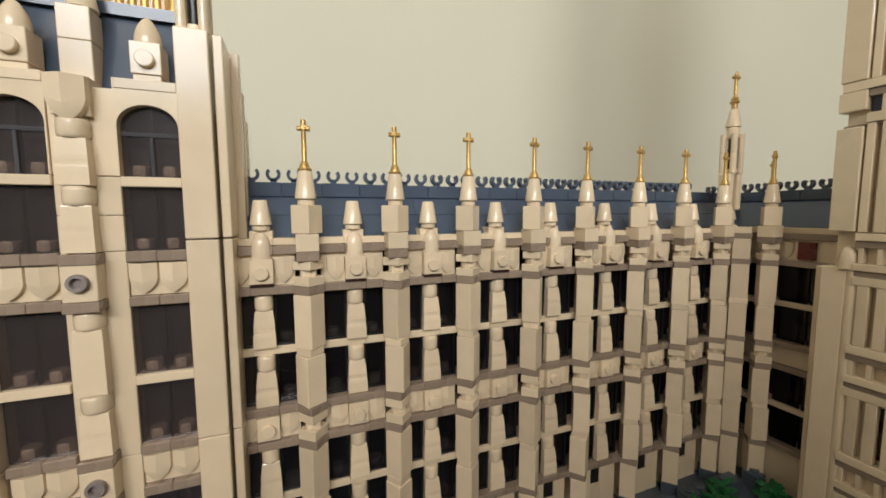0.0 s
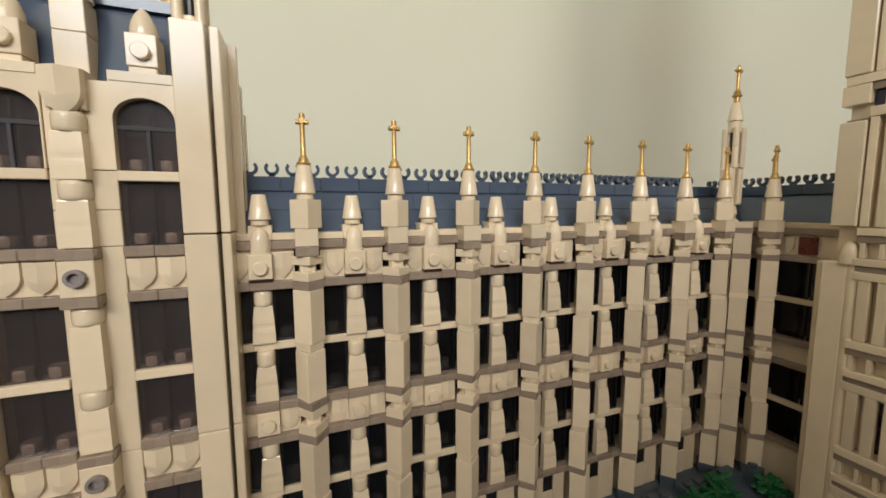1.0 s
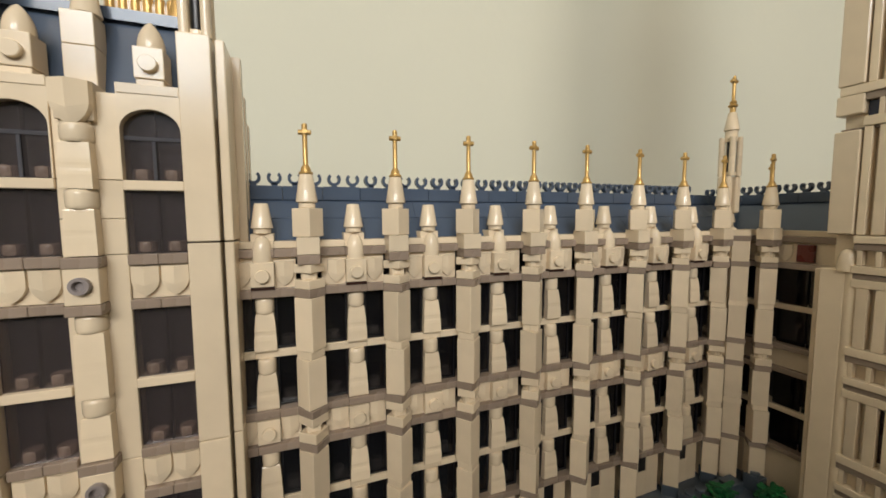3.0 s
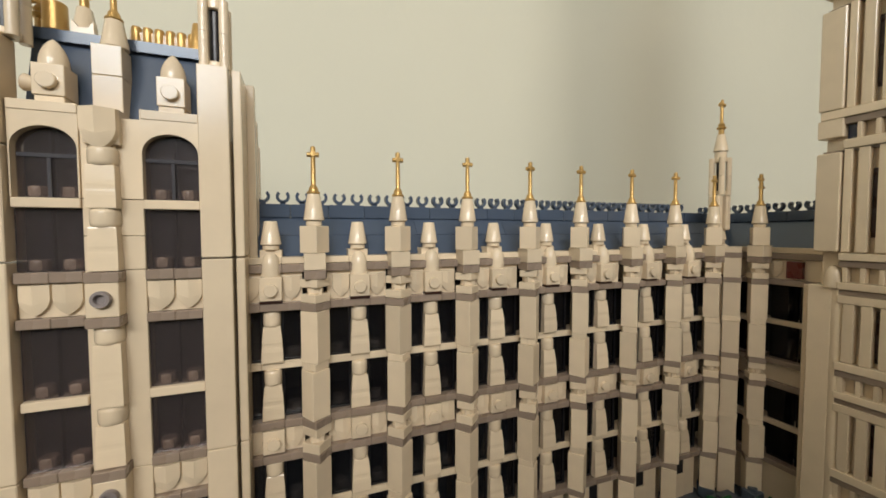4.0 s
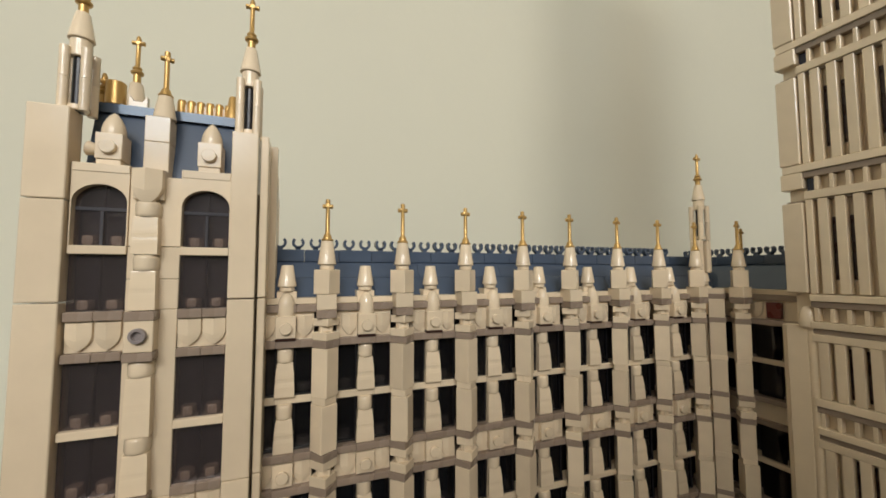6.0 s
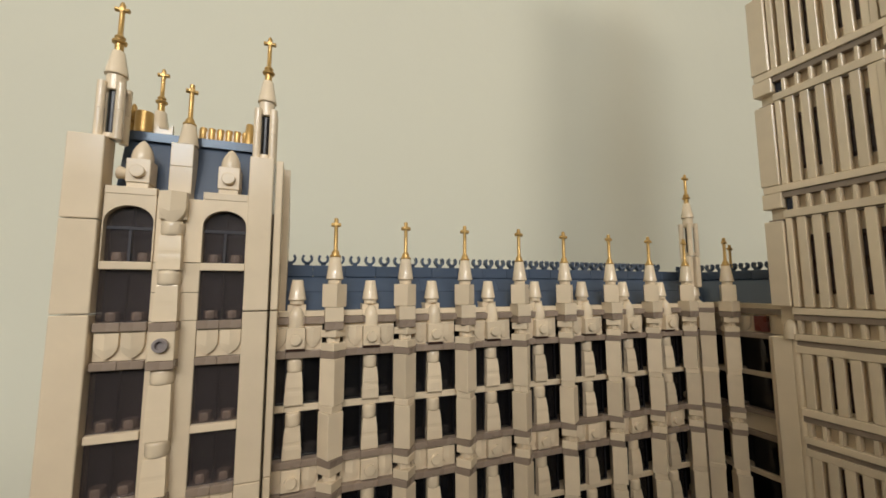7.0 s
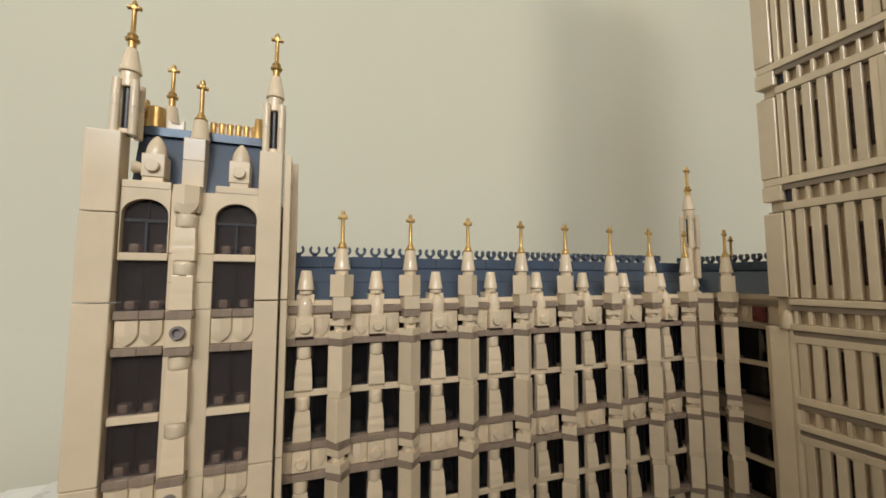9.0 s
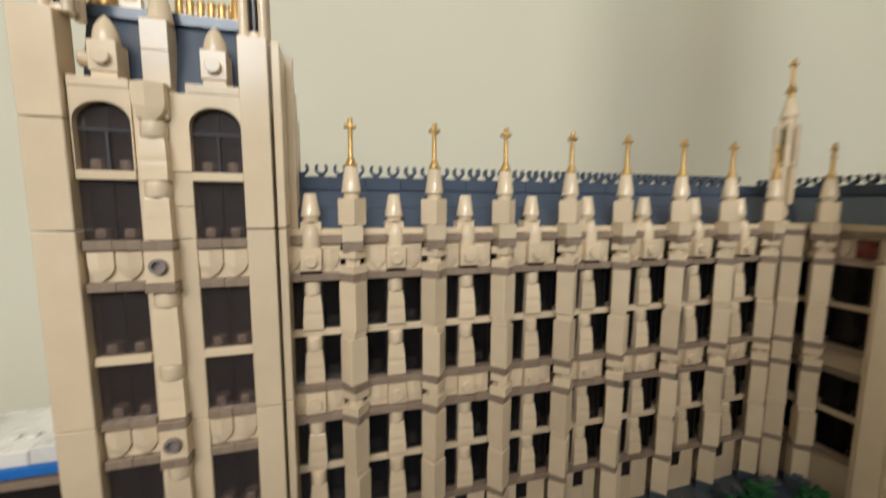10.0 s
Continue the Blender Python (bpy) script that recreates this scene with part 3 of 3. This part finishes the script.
for lo, hi in ((168.7, 187.6), (149.3, 168.5), (106.3, 131.8), (87.1, 106.1), (43.3, 69.5), (24.0, 43.1)):
    hk = 5.6
    hs = round(hi - hk - lo, 2)
    part("knob", mesh(("knob", 4.0, hk), knob_piece, 3.9, hk), TAN, pilaster, 0, -7.6, hi - hk)
    part("slope_brick", mesh(("slope", 8.2, hs), stepped_slope, 7.8, hs, 0.45), TAN, pilaster, 0, -7.6, lo)
for z0 in (72.9, 135.1):
    block("plate", DARK_TAN, pilaster, -4.4, 4.4, -12.6, 0, z0 - 3.2, z0 - 0.1)
    block("plate", DARK_TAN, pilaster, -4.4, 4.4, -12.4, 0, z0 + 10.7, z0 + 13.9)
    block("brick", TAN, pilaster, -4.2, 4.2, -12.2, 0, z0, z0 + 10.6)
    part("ring", mesh(("ring",), ring_piece, 2.6), RING_GREY, pilaster, 0, -12.2, z0 + 5.7, 0, "grey open ring on the stud")
part("shield_tile", mesh(("shield_big",), shield_tile, 9.6, 13.0, 4.4), TAN, pilaster, 0, -8.8, 186.2)
block("brick", TAN, pilaster, -4.6, 4.6, -8.8, 0, 188.4, 199.6)
block("brick", TAN, pilaster, -4.0, 4.0, -3, 5, 199.7, 211.4)
block("brick", TAN, pilaster, -4.0, 4.0, -3, 5, 211.5, 221.2)
part("cone", mesh(("cone", 9.3), cone_piece, 3.9, 2.2, 9.3), TAN, pilaster, 1.0, 1, 221.2)
part("gold_cross", mesh(("cross", 18.4), cross_piece, 16.4), GOLD, pilaster, 1.0, 1, 230.4, 20, "small pearl-gold cross")
for sx, stud in ((-76.5, True), (-45.3, True)):
    finial = part("stud_brick", mesh(("finial_brick",), stud_brick, 7.9, 7.9, 9.4), TAN, tower, sx, -7.0, 202.6)
    block("plate", TAN, finial, -3.6, 3.6, 0.4, 8, -2.6, -0.1)
    part("ogive", mesh(("ogive",), ogive_piece, 3.7, 8.6), TAN, finial, 0, 3.9, 9.4)
nozzle = part("nozzle", mesh(("nozzle",), cone_piece, 1.6, 2.4, 4.2), TAN, tower, -80.6, -1.5, 206.0, 0)
nozzle.matrix_basis = pose(-80.4 * MM, -2.0 * MM, 206.5 * MM, 0, -80, 0)
turret(tower, -87.0, -4.0, 219.2)
turret(tower, -32.4, -4.0, 217.2)
part("roof", mesh(("tower_roof",), prism, [(0.5, 198.5), (6.5, 224.2), (37, 224.2), (40, 198.5)], -86, -37.5, "X"), SLATE, tower, label="slate-blue roof block")
for rx0, rx1 in ((-86.0, -62.1), (-62.0, -37.5)):
    part("roof_edge", mesh(("roof_edge", rx1 - rx0), prism, [(4.6, 223.4), (4.6, 227.1), (36, 227.1), (36, 224.3), (7.2, 224.3)], rx0, rx1, "X"), SLATE, tower, label="glossy slate-blue tile along the roof edge")
for i in range(6):
    lump = part("crest", mesh(("crest",), knob_piece, 1.62, 6.2), GOLD, tower, -59.0 + i * 3.4, 9.0, 227.2)
    part("crest_rail", mesh(("crest_rail",), box, -1.72, 1.72, -0.9, 0.9, 0, 4.6, 0.2), TAN, lump)
part("crest_cup", mesh(("crest_cup",), cone_piece, 3.4, 3.0, 9.5), GOLD, tower, -80.8, 8.0, 227.2, 0, "pearl-gold cup on the roof corner")
part("crest_pin", mesh(("crest_pin",), tall_cross_piece, 13.0), GOLD, tower, -85.0, 9.0, 227.2)
part("crest_cup", mesh(("crest_spike",), cone_piece, 3.0, 1.3, 10.5), GOLD, tower, -40.4, 9.0, 227.2)
part("crest_tooth", mesh(("crest_tooth",), prism, [(-3, 0), (3, 0), (3, 5), (1.4, 2.6), (-1.4, 2.6), (-3, 5)], -1.2, 1.2), TAN, tower, -73.2, 8.0, 227.2)
rear = part("rear_pinnacle", mesh(("rear_pinnacle",), cone_piece, 3.9, 2.2, 9.3), TAN, tower, -82.6, 32, 238.0)
part("round_brick", mesh(("rear_base",), round_piece, 3.9, 10.8), TAN, rear, 0, 0, -10.8)
part("gold_cross", mesh(("tall_cross",), tall_cross_piece, 20.5), GOLD, rear, 0, 0, 9.2)

# ---- the clock tower ----
clock = thing("clock_tower", "tall tan brick clock tower shaft with slatted panels", "model building")
FX = 233.5
block("wall", TAN, clock, FX + 5, FX + 62, -106, -45, 0, 440, 0.2)
part("roof", mesh(("clock_roof",), prism, [(-106, 440), (-45, 440), (-66, 510), (-73, 585), (-78, 585), (-85, 510)], FX + 5, FX + 62, "X"), SLATE, clock)
TIER = 67.6


def slat_row(x, z0, z1, first, pitch, width, dark, slot0, slot1):
    """Upright slats on the shaft's face, with dark slots in some of the gaps."""
    for i in range(6):
        yc = first - pitch * i
        block("slat", TAN, clock, x, x + 5, yc - width / 2, yc + width / 2, z0, z1, 0.25)
    for i in dark:
        yc = first - pitch * (i + 0.5)
        block("slot", BROWN_DARK, clock, x + 3.2, x + 4.4, yc - 1.25, yc + 1.25, slot0, slot1, 0)


def clock_tier(z):
    """One storey of the shaft: corner piers, slats with dark slots, ledges and a row of small posts."""
    for y0, y1 in ((-52.6, -43.4), (-107.6, -98.4)):
        block("pier_panel", TAN, clock, FX, FX + 8, y0, y1, z + 0.1, z + 47.4, 0.45)
        block("pier_block", TAN, clock, FX + 0.4, FX + 8, y0 - 0.2, y1 + 0.2, z + 54.6, z + 63.4, 0.4)
    for y0 in (-56.2, -97.6):
        block("slat", TAN, clock, FX + 0.8, FX + 6, y0, y0 + 2.8, z + 0.1, z + 48.4, 0.2)
    slat_row(FX + 1.0, z + 0.1, z + 48.4, -60.2, 6.7, 3.9, (0, 1, 3, 4), z + 7.0, z + 38.5)
    block("ledge", TAN, clock, FX + 0.4, FX + 8, -98.0, -53.0, z + 48.6, z + 52.9, 0.25)
    block("ledge", DARK_TAN, clock, FX + 2.0, FX + 8, -106.5, -45.0, z + 47.5, z + 48.5, 0.1)
    block("ledge", TAN, clock, FX + 0.4, FX + 8, -107.0, -44.2, z + 63.5, z + 67.5, 0.25)
    block("ledge", DARK_TAN, clock, FX + 1.4, FX + 8, -98.2, -52.8, z + 60.2, z + 63.4, 0.25)
    block("dark_brick", BLUE_BLACK, clock, FX + 4.0, FX + 5.2, -57.4, -53.0, z + 53.0, z + 60.0, 0.1)
    for i in range(7):
        yc = -58.2 - 6.1 * i
        block("small_post", TAN, clock, FX + 1.0, FX + 6, yc - 0.8, yc + 0.8, z + 53.0, z + 60.1, 0.2)


for i in range(4):
    clock_tier(151.3 + TIER * i)
# lower storeys, set a little back behind the corner post
LX = FX + 1.0
for k in range(3):
    d = -52.6 * k
    block("ledge", TAN, clock, LX - 0.8, LX + 8, -107, -52.9, 147.4 + d, 150.8 + d if k == 0 else 151.4 + d, 0.25)
    block("ledge", DARK_TAN, clock, LX + 0.2, LX + 8, -106.5, -52.9, 144.2 + d, 147.3 + d, 0.25)
    for i in range(8):
        yc = -55.0 - 6.2 * i
        block("small_post", TAN, clock, LX + 0.4, LX + 5, yc - 0.9, yc + 0.9, 137.1 + d, 144.1 + d, 0.2)
    block("ledge", TAN, clock, LX - 0.6, LX + 8, -106.5, -52.9, 133.6 + d, 137.0 + d, 0.25)
    block("ledge", DARK_TAN, clock, LX + 0.6, LX + 8, -106, -52.9, 130.9 + d, 133.5 + d, 0.25)
    block("ledge", TAN, clock, LX - 0.2, LX + 8, -106, -52.9, 127.0 + d, 130.8 + d, 0.25)
    slat_row(LX, 99.0 + d, 126.9 + d, -57.0, 6.3, 4.0, (1, 2, 4), 101.0 + d, 125.0 + d)
post = part("corner_post", mesh(("tower_post",), upright, [(-4.2, 5.6), (-4.2, -3.6), (-2.0, -5.8), (4.2, -5.8), (4.2, 5.6)], 134.6), TAN, clock, 239.7, -46.6, 0)
block("pier_strip", TAN, post, 2.0 - 4.0, 4.0, 5.3, 8.6, 0, 134.0, 0.4)
part("round_column", mesh(("post_column",), round_piece, 3.5, 134.0), TAN, post, -1.2, -5.8, 0)
part("dome", mesh(("dome", 3.7, 10.5), dome_piece, 3.7, 10.5), TAN, post, -2.4, -3.6, 134.0)

# ---- things round the model ----
def leaf_piece(bm):
    """A small plant plate: a hub with three rounded fronds."""
    lathe(bm, [(1.6, 0), (1.6, 1.4), (1.2, 1.7)], 10)
    for k in range(3):
        a = radians(120 * k)
        for d, r in ((2.6, 1.7), (4.6, 1.5), (6.0, 1.0)):
            lathe(bm, [(r, 0.1), (r, 1.0), (r * 0.7, 1.3)], 8, d * math.cos(a), d * math.sin(a))


for gx, gy, size in ((212, -17, 0.8), (202, -22, 0.72), (238, -27, 0.62), (188, -21, 0.6), (174, -23, 0.5)):
    shrub = thing("shrub", "green plastic leaf clump on the baseplate", "plant", "shrubs at the foot of the wall", x=gx, y=gy)
    for j in range(14):
        a, lift = rng.uniform(0, 6.28), 0.9 * j * size
        reach = max(0.0, 6.0 - 0.42 * j) * size
        leaf = part("leaf", mesh(("leaf",), leaf_piece), GREEN, shrub, reach * math.cos(a), reach * math.sin(a), lift)
        leaf.matrix_basis = pose(reach * math.cos(a) * MM, reach * math.sin(a) * MM, lift * MM, rng.uniform(-25, 25), rng.uniform(-25, 25), rng.uniform(0, 120))
for rx, ry, w, h in ((198, -11, 16, 6), (224, -12, 15, 7), (172, -11, 16, 5), (241, -16, 8, 9), (150, -11, 16, 5), (126, -11, 16, 5)):
    rock = thing("grey_brick", "blue-grey brick at the foot of the wall", "brick", "bricks at the foot of the wall", x=rx, y=ry)
    block("body", GREY, rock, -w / 2, w / 2, -4, 4, 0, h, 0.3)
    for s in range(int(w // 8)):
        part("stud", mesh(("stud",), round_piece, 2.4, 1.8), GREY, rock, -w / 2 + 4 + 8 * s, 0, h)

toy = thing("brick_toy", "white and blue brick toy on a dark base", "toy", x=-165, y=92, z=-18)
block("base", BLACK, toy, -60, 50, -20, 30, 0, 35.6)
block("plate", DARK_TAN, toy, -58, 48, -22, 28, 35.7, 40.3)
block("plate", BLACK, toy, -60, 50, -20, 30, 40.4, 43.0)
block("plate", BLUE, toy, -60, 50, -24, 30, 43.1, 48.0)
block("brick", BLUE, toy, 26, 50, -23.6, 20, 48.1, 51.6)
for x0, x1, y0, z0, h in ((-60, -34, -22, 48.1, 53.6), (-33.9, -14, -23, 48.1, 55.0), (-13.9, 6, -22.4, 48.1, 56.0), (6.1, 25.9, -22, 48.1, 57.2), (26, 50, -18, 51.7, 58.4)):
    block("brick", WHITE, toy, x0, x1, y0, 28, z0, h, 0.5)
block("brick", BLUE, toy, -60, -30, -16, 14, 55.1, 60.0, 0.4)
for sx, sz in ((-24, 55.0), (-8, 56.0), (0, 56.0), (12, 57.2), (20, 57.2), (32, 58.4), (40, 58.4)):
    part("stud", mesh(("stud",), round_piece, 2.4, 1.8), WHITE, toy, sx, -8, sz)
part("curved_slope", mesh(("toy_slope",), prism, [(-8, 0), (8, 0), (8, 1.2), (4, 3.4), (-1, 4.2), (-8, 4.4)], -6, 6), WHITE, toy, 40, 6, 58.4)
